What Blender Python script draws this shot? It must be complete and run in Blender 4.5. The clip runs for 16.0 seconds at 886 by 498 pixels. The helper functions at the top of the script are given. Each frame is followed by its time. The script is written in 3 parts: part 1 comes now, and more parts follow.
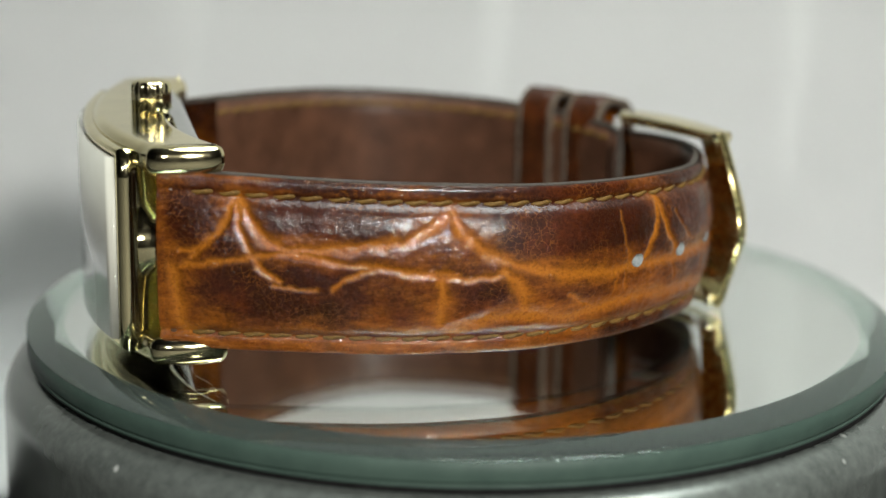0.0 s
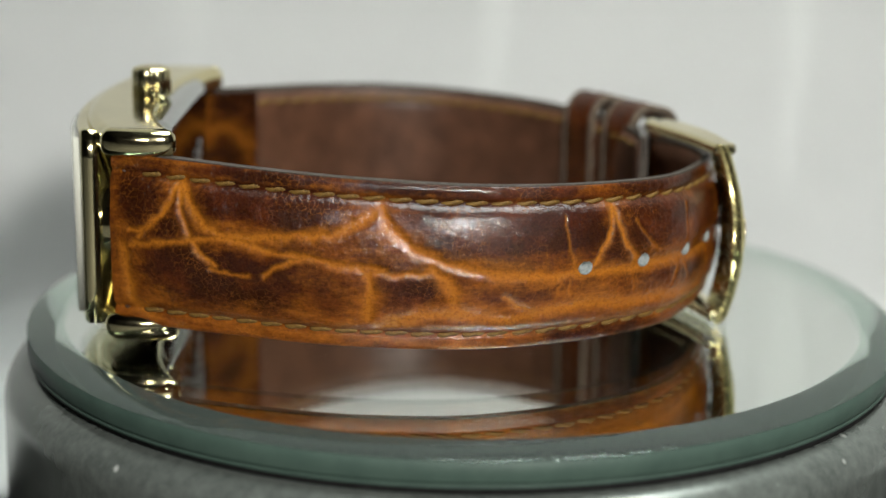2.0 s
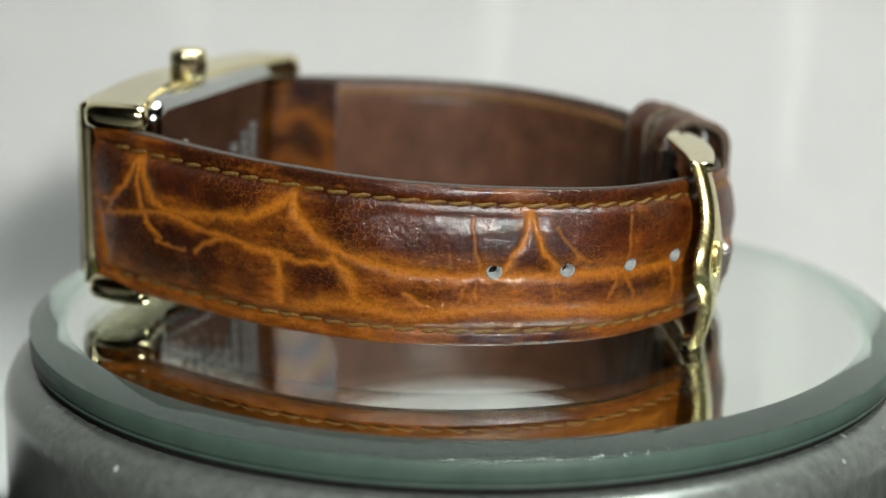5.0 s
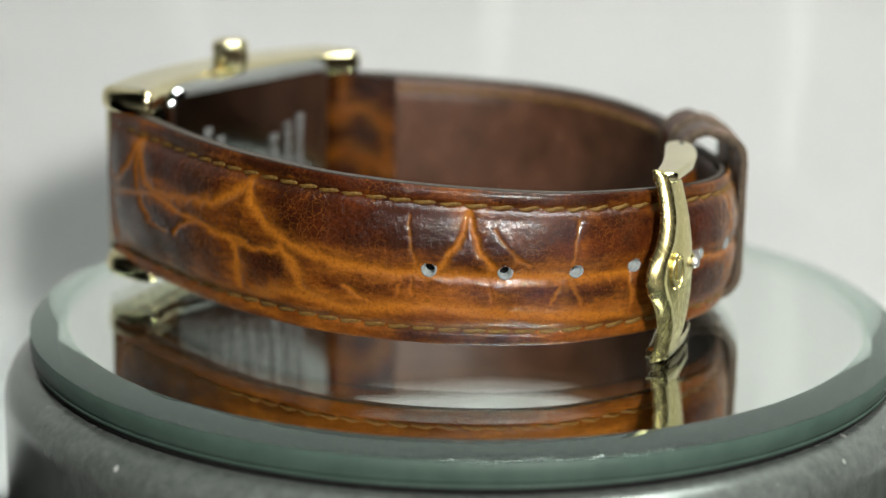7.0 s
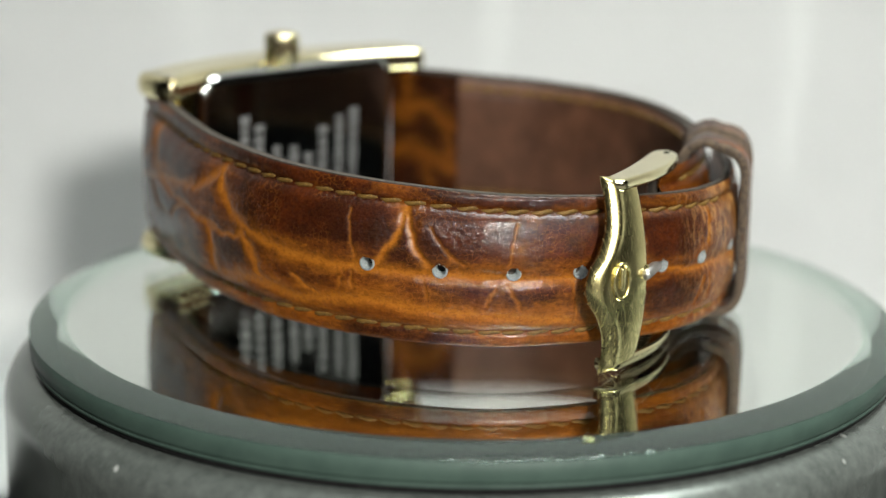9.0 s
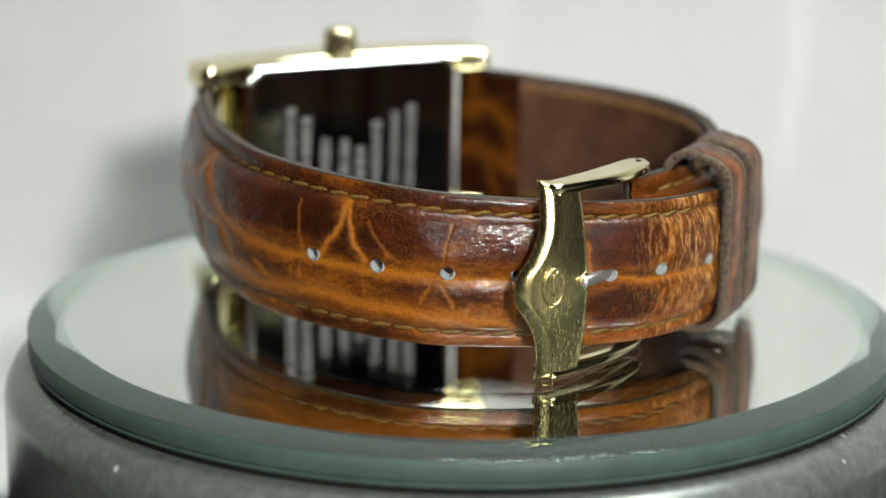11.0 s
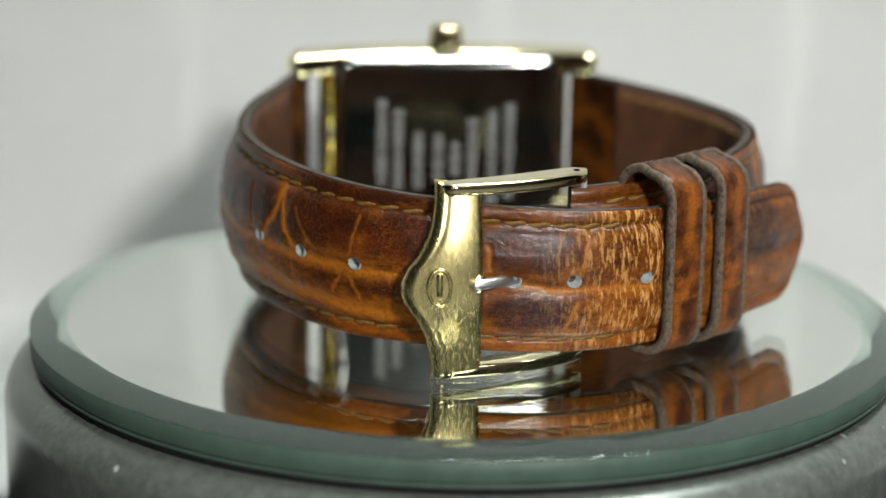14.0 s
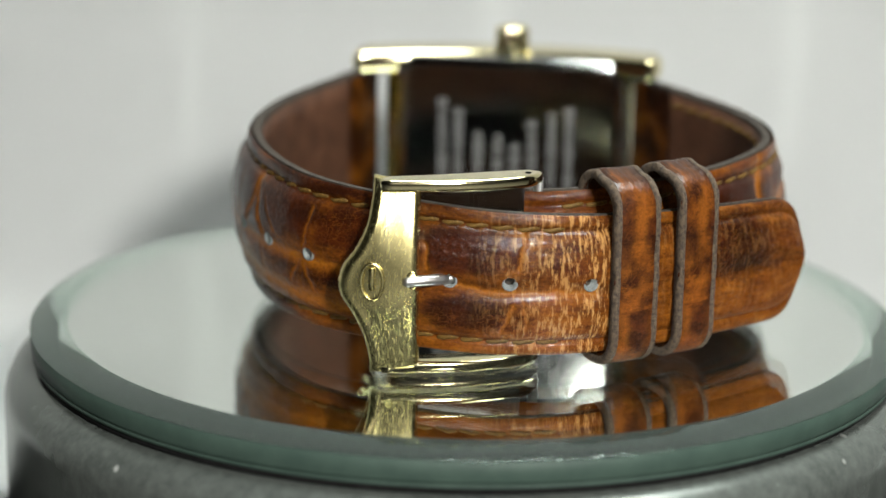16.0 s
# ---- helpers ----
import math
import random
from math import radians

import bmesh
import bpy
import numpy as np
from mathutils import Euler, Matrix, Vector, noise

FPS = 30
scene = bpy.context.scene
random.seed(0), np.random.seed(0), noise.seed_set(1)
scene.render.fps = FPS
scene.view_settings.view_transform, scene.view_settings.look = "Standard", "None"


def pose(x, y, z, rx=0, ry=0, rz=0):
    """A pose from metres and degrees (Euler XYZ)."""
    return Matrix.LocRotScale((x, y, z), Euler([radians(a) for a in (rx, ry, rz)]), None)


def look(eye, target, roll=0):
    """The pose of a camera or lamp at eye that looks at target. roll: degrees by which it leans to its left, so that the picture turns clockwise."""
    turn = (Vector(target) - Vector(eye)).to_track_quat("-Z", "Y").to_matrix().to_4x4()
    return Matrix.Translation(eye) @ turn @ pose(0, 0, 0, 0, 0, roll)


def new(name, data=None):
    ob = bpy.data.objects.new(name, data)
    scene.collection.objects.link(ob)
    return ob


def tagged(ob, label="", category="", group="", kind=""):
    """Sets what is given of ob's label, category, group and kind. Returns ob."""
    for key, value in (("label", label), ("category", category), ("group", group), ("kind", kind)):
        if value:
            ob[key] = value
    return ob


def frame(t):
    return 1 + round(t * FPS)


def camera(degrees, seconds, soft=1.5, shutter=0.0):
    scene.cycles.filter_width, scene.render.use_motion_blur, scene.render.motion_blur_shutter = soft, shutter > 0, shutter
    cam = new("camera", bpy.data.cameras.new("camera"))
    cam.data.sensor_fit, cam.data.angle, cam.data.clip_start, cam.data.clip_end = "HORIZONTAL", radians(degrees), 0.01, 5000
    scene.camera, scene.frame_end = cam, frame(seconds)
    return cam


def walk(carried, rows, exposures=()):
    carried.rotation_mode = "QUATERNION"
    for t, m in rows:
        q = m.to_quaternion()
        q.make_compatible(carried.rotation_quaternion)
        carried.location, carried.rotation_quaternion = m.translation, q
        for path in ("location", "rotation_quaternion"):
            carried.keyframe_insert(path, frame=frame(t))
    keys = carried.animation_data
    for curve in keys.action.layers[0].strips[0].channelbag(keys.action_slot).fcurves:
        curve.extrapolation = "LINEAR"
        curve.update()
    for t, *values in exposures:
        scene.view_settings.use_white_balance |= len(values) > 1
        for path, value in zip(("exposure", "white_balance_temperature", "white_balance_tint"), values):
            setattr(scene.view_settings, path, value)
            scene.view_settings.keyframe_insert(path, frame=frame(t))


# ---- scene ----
MM = 0.001

# ---- camera ----
cam = camera(25.98, 16.0, soft=1.5)
EYE = (0.0, -0.2200, 0.06405)
PAN, TILT = -0.017857, 0.254717
AIM = (EYE[0] + math.sin(PAN) * math.cos(TILT), EYE[1] + math.cos(PAN) * math.cos(TILT), EYE[2] - math.sin(TILT))
walk(cam, [(0, look(EYE, AIM, 0.89)), (16, look(EYE, AIM, 0.89))],
     [(0, 0.0), (2, 0.02), (4, 0.14), (6.5, 0.2), (9, 0.26), (11.5, 0.26), (12.5, 0.24), (13.5, 0.15), (14.5, 0.03), (16, 0.08)])
cam.data.dof.use_dof = True
cam.data.dof.focus_distance = 0.201
cam.data.dof.aperture_fstop = 15.0

# seconds, degrees of the turntable, sideways shift in mm
TURN = [(0, 0, -.2), (1, -7.14, -.13), (2, -14.0, -.16), (3, -21.2, -.12), (4, -28.25, .03), (5.25, -36.9, .12), (6.5, -45.6, .14),
        (8, -56.2, .18), (9, -63.2, .08), (10.25, -72.0, -.05), (11.5, -80.8, -.13), (12.5, -88.45, -.18), (13.5, -95.9, -.22),
        (14, -99.25, .13), (15, -106.0, .17), (16, -112.75, .21)]

# ---- world and lights ----
world = bpy.data.worlds.new("room_air")
scene.world = world
world.use_nodes = True
world.node_tree.nodes["Background"].inputs["Color"].default_value = (0.55, 0.6, 0.58, 1)
world.node_tree.nodes["Background"].inputs["Strength"].default_value = 0.03


def area_lamp(name, eye, target, size, watts, colour):
    data = bpy.data.lights.new(name, "AREA")
    data.shape, data.size, data.energy, data.color = "DISK", size, watts, colour
    ob = new(name, data)
    ob.matrix_world = look(eye, target)
    return ob


area_lamp("key_lamp", (0.112, -0.388, 0.182), (0, 0.0, 0.0), 0.05, 3.0, (1.0, 0.98, 0.93))
area_lamp("side_lamp", (-0.07, -0.40, 0.15), (0, 0.0, 0.0), 0.05, 0.28, (1.0, 0.99, 0.94))
area_lamp("top_softbox", (0.10, 0.02, 0.46), (0.03, 0.09, 0.0), 0.30, 4.3, (0.95, 1.0, 0.97))


# ---- materials ----
def nodes_of(name):
    m = bpy.data.materials.new(name)
    m.use_nodes = True
    t = m.node_tree
    return m, t, t.nodes["Principled BSDF"]


def node(t, kind, **values):
    n = t.nodes.new(kind)
    for key, v in values.items():
        n.inputs[key.replace("_", " ")].default_value = v
    return n


def ramp(t, source, stops):
    r = t.nodes.new("ShaderNodeValToRGB")
    while len(r.color_ramp.elements) < len(stops):
        r.color_ramp.elements.new(0.5)
    for e, (p, c) in zip(r.color_ramp.elements, stops):
        e.position, e.color = p, (*c, 1)
    t.links.new(source, r.inputs["Fac"])
    return r.outputs["Color"]


def mixed(t, fac, a, b, mode="MIX"):
    m = t.nodes.new("ShaderNodeMix")
    m.data_type, m.blend_type = "RGBA", mode
    for sock, v in ((m.inputs[0], fac), (m.inputs[6], a), (m.inputs[7], b)):
        if hasattr(v, "links"):
            t.links.new(v, sock)
        else:
            sock.default_value = v if isinstance(v, float) else (*v, 1)
    return m.outputs[2]


def bumped(t, bsdf, height, strength, distance, under=None):
    b = node(t, "ShaderNodeBump", Strength=strength, Distance=distance)
    t.links.new(height, b.inputs["Height"])
    if under is not None:
        t.links.new(under, b.inputs["Normal"])
    t.links.new(b.outputs[0], bsdf.inputs["Normal"])
    return b.outputs[0]


def coords(t, scale=(1, 1, 1), kind="Object"):
    c = t.nodes.new("ShaderNodeTexCoord")
    m = t.nodes.new("ShaderNodeMapping")
    m.inputs["Scale"].default_value = scale
    t.links.new(c.outputs[kind], m.inputs["Vector"])
    return m.outputs[0]


def noise_tex(t, vec, scale, detail=4.0, rough=0.6):
    n = node(t, "ShaderNodeTexNoise", Scale=scale, Detail=detail, Roughness=rough)
    t.links.new(vec, n.inputs["Vector"])
    return n.outputs["Fac"]


def metal(name, colour, rough, scratch=0.3, spread=0.12):
    m, t, b = nodes_of(name)
    v = coords(t)
    n1 = noise_tex(t, v, 260.0, 5.0)
    streak = noise_tex(t, coords(t, (300, 4500, 1100)), 1.0, 3.0)
    b.inputs["Metallic"].default_value = 1.0
    t.links.new(ramp(t, n1, [(0.3, tuple(c * 0.86 for c in colour)), (0.7, colour)]), b.inputs["Base Color"])
    t.links.new(ramp(t, streak, [(0.3, (rough,) * 3), (0.75, (rough + spread,) * 3)]), b.inputs["Roughness"])
    bumped(t, b, streak, scratch, 0.00004)
    return m


GOLD = metal("polished_gold_plating", (0.76, 0.68, 0.40), 0.07, 0.05)
GOLD_WORN = metal("scratched_gold_plating", (0.70, 0.61, 0.28), 0.22, 0.012, 0.08)
STEEL = metal("polished_steel", (0.60, 0.61, 0.59), 0.08, 0.02, 0.05)
BACK_STEEL = metal("scuffed_steel", (0.5, 0.515, 0.5), 0.06, 0.002, 0.012)
PIN_STEEL = metal("worn_steel", (0.42, 0.41, 0.39), 0.34, 0.3)


def leather(name, dark, mid, light, gloss=0.3, cracks=0.0, patch=1.3):
    """Alligator leather: scale centres dark, creases pale; the mesh holds the crease depth as an attribute."""
    m, t, b = nodes_of(name)
    v = coords(t, (1, 1, 1), "UV")
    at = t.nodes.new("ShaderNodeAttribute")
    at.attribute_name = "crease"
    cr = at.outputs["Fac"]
    blotch = noise_tex(t, v, patch, 6.0, 0.65)
    pebble = noise_tex(t, v, 17.0, 3.0, 0.6)
    grain = noise_tex(t, v, 38.0, 6.0, 0.72)
    streak = noise_tex(t, coords(t, (0.9, 3.0, 1.0), "UV"), 2.4, 7.0, 0.72)
    at3 = t.nodes.new("ShaderNodeAttribute")
    at3.attribute_name = "near"
    centre = ramp(t, blotch, [(0.36, tuple(c * 0.5 for c in dark)), (0.5, dark), (0.66, tuple(d + (m_ - d) * 0.6 for d, m_ in zip(dark, mid)))])
    flank = ramp(t, streak, [(0.32, mid), (0.5, tuple(m_ * 0.6 + l * 0.4 for m_, l in zip(mid, light))), (0.72, light)])
    tone = at3.outputs["Fac"]
    for source, gain in ((blotch, 0.9), (streak, 0.7), (pebble, 0.75)):
        more = t.nodes.new("ShaderNodeMath")
        more.operation = "MULTIPLY_ADD"
        t.links.new(source, more.inputs[0])
        more.inputs[1].default_value = gain
        t.links.new(tone, more.inputs[2])
        tone = more.outputs[0]
    fit = t.nodes.new("ShaderNodeMapRange")
    fit.interpolation_type = "SMOOTHSTEP"
    t.links.new(tone, fit.inputs["Value"])
    fit.inputs["From Min"].default_value = 1.5
    fit.inputs["From Max"].default_value = 2.6
    base = mixed(t, fit.outputs["Result"], centre, flank)
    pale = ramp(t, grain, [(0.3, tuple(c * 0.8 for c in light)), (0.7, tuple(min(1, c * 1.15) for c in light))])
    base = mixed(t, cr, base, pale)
    base = mixed(t, 0.06, base, ramp(t, grain, [(0.35, tuple(c * 0.4 for c in dark)), (0.62, tuple(min(1, c * 1.3) for c in light))]))
    # dark pores between fine pebbles
    pore = ramp(t, noise_tex(t, v, 19.0, 2.0, 0.5), [(0.36, (0.34, 0.28, 0.26)), (0.5, (1, 1, 1))])
    base = mixed(t, 0.3, base, pore, "MULTIPLY")
    # fine crackle of the scales
    vor = node(t, "ShaderNodeTexVoronoi", Scale=13.0)
    vor.feature = "DISTANCE_TO_EDGE"
    warp = t.nodes.new("ShaderNodeVectorMath")
    warp.operation = "MULTIPLY_ADD"
    wn = node(t, "ShaderNodeTexNoise", Scale=5.0, Detail=3.0)
    t.links.new(v, wn.inputs["Vector"])
    t.links.new(wn.outputs["Color"], warp.inputs[0])
    warp.inputs[1].default_value = (0.25, 0.25, 0.25)
    t.links.new(v, warp.inputs[2])
    t.links.new(warp.outputs[0], vor.inputs["Vector"])
    crack = ramp(t, vor.outputs["Distance"], [(0.0, (1, 1, 1)), (0.05, (0, 0, 0))])
    where = ramp(t, noise_tex(t, v, 0.9, 2.0), [(0.44, (0, 0, 0)), (0.58, (1, 1, 1))])
    mask = mixed(t, 1.0, crack, where, "MULTIPLY")
    base = mixed(t, mixed(t, 1.0, mask, (0.06 + cracks * 0.55,) * 3, "MULTIPLY"), base, tuple(min(1, c * 1.5) for c in light))
    if cracks:
        vert = noise_tex(t, coords(t, (9.0, 1.6, 1.0), "UV"), 2.2, 5.0, 0.7)
        at2 = t.nodes.new("ShaderNodeAttribute")
        at2.attribute_name = "worn"
        wear = mixed(t, 1.0, ramp(t, vert, [(0.5, (0, 0, 0)), (0.6, (1, 1, 1))]), at2.outputs["Color"], "MULTIPLY")
        base = mixed(t, wear, base, (0.32, 0.165, 0.052))
    t.links.new(base, b.inputs["Base Color"])
    t.links.new(ramp(t, grain, [(0.3, (gloss + 0.15,) * 3), (0.75, (gloss + 0.4,) * 3)]), b.inputs["Roughness"])
    b.inputs["Specular IOR Level"].default_value = 0.06
    b.inputs["Coat Weight"].default_value = 0.5
    b.inputs["Coat Roughness"].default_value = 0.07
    first = bumped(t, b, crack, 0.25, -0.00010)
    second = bumped(t, b, pebble, 0.4, 0.00014, first)
    t.links.new(bumped(t, b, grain, 0.4, 0.00006, second), b.inputs["Coat Normal"])
    return m


def plain(name, lo, hi, rough, scale, bump=0.2, depth=0.0001, kind="Object", detail=5.0, spec=0.5):
    m, t, b = nodes_of(name)
    n = noise_tex(t, coords(t, (1, 1, 1), kind), scale, detail, 0.65)
    t.links.new(ramp(t, n, [(0.32, lo), (0.68, hi)]), b.inputs["Base Color"])
    b.inputs["Roughness"].default_value = rough
    b.inputs["Specular IOR Level"].default_value = spec
    bumped(t, b, n, bump, depth)
    return m


LEATHER = leather("cognac_alligator_leather", (0.0125, 0.0016, 0.0011), (0.062, 0.0112, 0.0014), (0.215, 0.072, 0.006), 0.2, 0.3)
LEATHER_LOOP = leather("worn_cognac_loop_leather", (0.011, 0.0022, 0.0013), (0.072, 0.0165, 0.0024), (0.25, 0.078, 0.009), 0.3, 0.2, 2.6)
LINING = plain("smooth_brown_lining_leather", (0.030, 0.013, 0.007), (0.062, 0.027, 0.0145), 0.45, 300.0, 0.35, 0.0001, spec=0.14)
EDGE = plain("dark_edge_paint", (0.016, 0.013, 0.010), (0.05, 0.041, 0.032), 0.65, 1400.0, 0.5, 0.0002, spec=0.2)
RAW_EDGE = plain("frayed_leather_edge", (0.018, 0.012, 0.008), (0.10, 0.07, 0.042), 0.85, 2200.0, 0.9, 0.0004)
THREAD = plain("waxed_olive_thread", (0.035, 0.019, 0.004), (0.16, 0.090, 0.020), 0.6, 6000.0, 0.4, 0.0001, spec=0.15)
# pale for the raw rim and the bright backdrop seen through the hole
HOLE_WALL = plain("raw_edge_and_light_through", (0.10, 0.115, 0.11), (0.20, 0.22, 0.215), 0.7, 2500.0, 0.5, 0.0002)
DIAL = plain("cream_dial_lacquer", (0.72, 0.72, 0.66), (0.78, 0.78, 0.72), 0.35, 300.0, 0.02)
ENGRAVED = plain("frosted_engraving", (0.035, 0.035, 0.034), (0.13, 0.13, 0.127), 0.6, 3000.0, 0.4, 0.00005)
PAPER = plain("white_backdrop_paper", (0.76, 0.78, 0.765), (0.80, 0.82, 0.805), 0.62, 14.0, 0.03, 0.001)
PLASTIC = plain("dark_grey_paint", (0.045, 0.045, 0.043), (0.06, 0.06, 0.057), 0.8, 5.0, 0.1, 0.002)
# black that stands for shade in the gap and inside holes
BLACK = plain("shade_black", (0.006, 0.006, 0.006), (0.010, 0.010, 0.010), 0.9, 500.0, spec=0.08)


def base_paint():
    m, t, b = nodes_of("dusty_graphite_metallic_paint")
    v = coords(t)
    n = noise_tex(t, v, 700.0, 4.0)
    dust = node(t, "ShaderNodeTexVoronoi", Scale=260.0)
    t.links.new(v, dust.inputs["Vector"])
    speck = ramp(t, dust.outputs["Distance"], [(0.0, (1, 1, 1)), (0.13, (0, 0, 0))])
    some = ramp(t, noise_tex(t, v, 90.0, 2.0), [(0.52, (0, 0, 0)), (0.6, (1, 1, 1))])
    col = ramp(t, n, [(0.3, (0.085, 0.097, 0.088)), (0.7, (0.14, 0.156, 0.143))])
    t.links.new(mixed(t, mixed(t, 1.0, speck, some, "MULTIPLY"), col, (0.7, 0.72, 0.68)), b.inputs["Base Color"])
    b.inputs["Metallic"].default_value = 0.55
    b.inputs["Roughness"].default_value = 0.27
    bumped(t, b, n, 0.15, 0.0001)
    return m


def glass(name, colour, ior=1.5):
    m, t, b = nodes_of(name)
    b.inputs["Base Color"].default_value = (*colour, 1)
    b.inputs["Transmission Weight"].default_value = 1.0
    b.inputs["Roughness"].default_value = 0.0
    b.inputs["IOR"].default_value = ior
    return m


BASE = base_paint()
GLASS = glass("faintly_green_mirror_glass", (0.955, 0.985, 0.965))
BEVEL_GLASS, _t, _b = nodes_of("green_slanted_glass")
_b.inputs["Base Color"].default_value = (0.14, 0.18, 0.16, 1)
_b.inputs["Roughness"].default_value = 0.05
_gl = node(_t, "ShaderNodeBsdfGlass", Color=(0.86, 0.94, 0.90, 1), Roughness=0.0, IOR=1.5)
_mx = node(_t, "ShaderNodeMixShader", Fac=0.84)
_t.links.new(_b.outputs[0], _mx.inputs[1])
_t.links.new(_gl.outputs[0], _mx.inputs[2])
_t.links.new(_mx.outputs[0], _t.nodes["Material Output"].inputs["Surface"])
GROUND_EDGE = plain("ground_green_glass_edge", (0.026, 0.043, 0.035), (0.036, 0.057, 0.046), 0.5, 300.0, 0.05, spec=0.12)
# opaque pale base stands for the dial and the backdrop reflected in it
CRYSTAL = plain("crystal_with_painted_sheen", (0.36, 0.36, 0.31), (0.40, 0.40, 0.35), 0.06, 60.0, 0.0)
SILVER, _t, _b = nodes_of("mirror_silvering")
_b.inputs["Metallic"].default_value = 1.0
_b.inputs["Base Color"].default_value = (0.86, 0.88, 0.86, 1)
_b.inputs["Roughness"].default_value = 0.015


# ---- mesh helpers ----
def part(name, bm, material, parent=None, label="", smooth=True, place=None, firm=False):
    me = bpy.data.meshes.new(name)
    bmesh.ops.recalc_face_normals(bm, faces=bm.faces)
    for f in bm.faces:
        f.smooth = smooth
    bm.to_mesh(me)
    bm.free()
    me.materials.append(material)
    ob = new(name, me)
    if firm:
        wn = ob.modifiers.new("firm", "WEIGHTED_NORMAL")
        wn.weight = 100
    if place is not None:
        ob.matrix_basis = place
    if parent is not None:
        ob.parent = parent
    return tagged(ob, label)


def bevel(bm, width, segments=3, angle=30):
    edges = [e for e in bm.edges if len(e.link_faces) == 2 and e.calc_face_angle(0) > radians(angle)]
    bmesh.ops.bevel(bm, geom=edges, offset=width, segments=segments, profile=0.6, affect="EDGES", clamp_overlap=True)


def lathe(profile, n=128, closed=True):
    """A turned solid from (radius, z) in mm."""
    bm = bmesh.new()
    rings = []
    for r, z in profile:
        if r < 1e-6:
            rings.append([bm.verts.new((0, 0, z * MM))])
        else:
            rings.append([bm.verts.new((r * MM * math.cos(2 * math.pi * k / n), r * MM * math.sin(2 * math.pi * k / n), z * MM)) for k in range(n)])
    pairs = list(zip(rings, rings[1:]))
    if closed:
        pairs.append((rings[-1], rings[0]))
    for a, b in pairs:
        if len(a) == 1 and len(b) == 1:
            continue
        for k in range(n):
            j = (k + 1) % n
            if len(a) == 1:
                bm.faces.new((a[0], b[k], b[j]))
            elif len(b) == 1:
                bm.faces.new((a[k], a[j], b[0]))
            else:
                bm.faces.new((a[k], a[j], b[j], b[k]))
    return bm


def prism(outline, z0, z1):
    """An outline in mm, raised from z0 to z1."""
    bm = bmesh.new()
    lo = [bm.verts.new((x * MM, y * MM, z0 * MM)) for x, y in outline]
    hi = [bm.verts.new((x * MM, y * MM, z1 * MM)) for x, y in outline]
    bm.faces.new(lo[::-1])
    bm.faces.new(hi)
    for k in range(len(lo)):
        j = (k + 1) % len(lo)
        bm.faces.new((lo[k], lo[j], hi[j], hi[k]))
    return bm


def rounded_prism(outline, z0, z1, r, steps=5):
    """An outline in mm raised from z0 to z1, its rims rounded by r."""
    p = np.array(outline, float)
    area = 0.5 * (p[:, 0] * np.roll(p[:, 1], -1) - p[:, 1] * np.roll(p[:, 0], -1)).sum()
    if area < 0:
        p = p[::-1]
    d = np.roll(p, -1, 0) - np.roll(p, 1, 0)
    d /= np.maximum(np.linalg.norm(d, axis=1), 1e-9)[:, None]
    inward = np.stack([-d[:, 1], d[:, 0]], 1)
    lay = []
    for k in range(steps + 1):
        a = math.pi / 2 * k / steps
        lay.append((r * (1 - math.sin(a)), z0 + r * (1 - math.cos(a))))
    lay += [(i, z1 - (z - z0)) for i, z in reversed(lay)]
    bm = bmesh.new()
    rows = [[bm.verts.new((x * MM, y * MM, z * MM)) for x, y in p + inward * i] for i, z in lay]
    n = len(p)
    for a, b in zip(rows, rows[1:]):
        for k in range(n):
            bm.faces.new((a[k], a[(k + 1) % n], b[(k + 1) % n], b[k]))
    bm.faces.new(rows[0][::-1])
    bm.faces.new(rows[-1])
    return bm


def spline(points, n):
    """A smooth line through the points, cut into n equal steps."""
    p = np.array(points, float)
    q = np.vstack([2 * p[0] - p[1], p, 2 * p[-1] - p[-2]])
    out = []
    for i in range(1, len(q) - 2):
        for u in np.linspace(0, 1, 40, endpoint=False):
            a, b, c, d = q[i - 1:i + 3]
            out.append(0.5 * (2 * b + (c - a) * u + (2 * a - 5 * b + 4 * c - d) * u * u + (3 * b - a - 3 * c + d) * u ** 3))
    out.append(p[-1])
    out = np.array(out)
    s = np.concatenate([[0], np.cumsum(np.linalg.norm(np.diff(out, axis=0), axis=1))])
    t = np.linspace(0, s[-1], n + 1)
    return np.stack([np.interp(t, s, out[:, k]) for k in range(out.shape[1])], 1), t


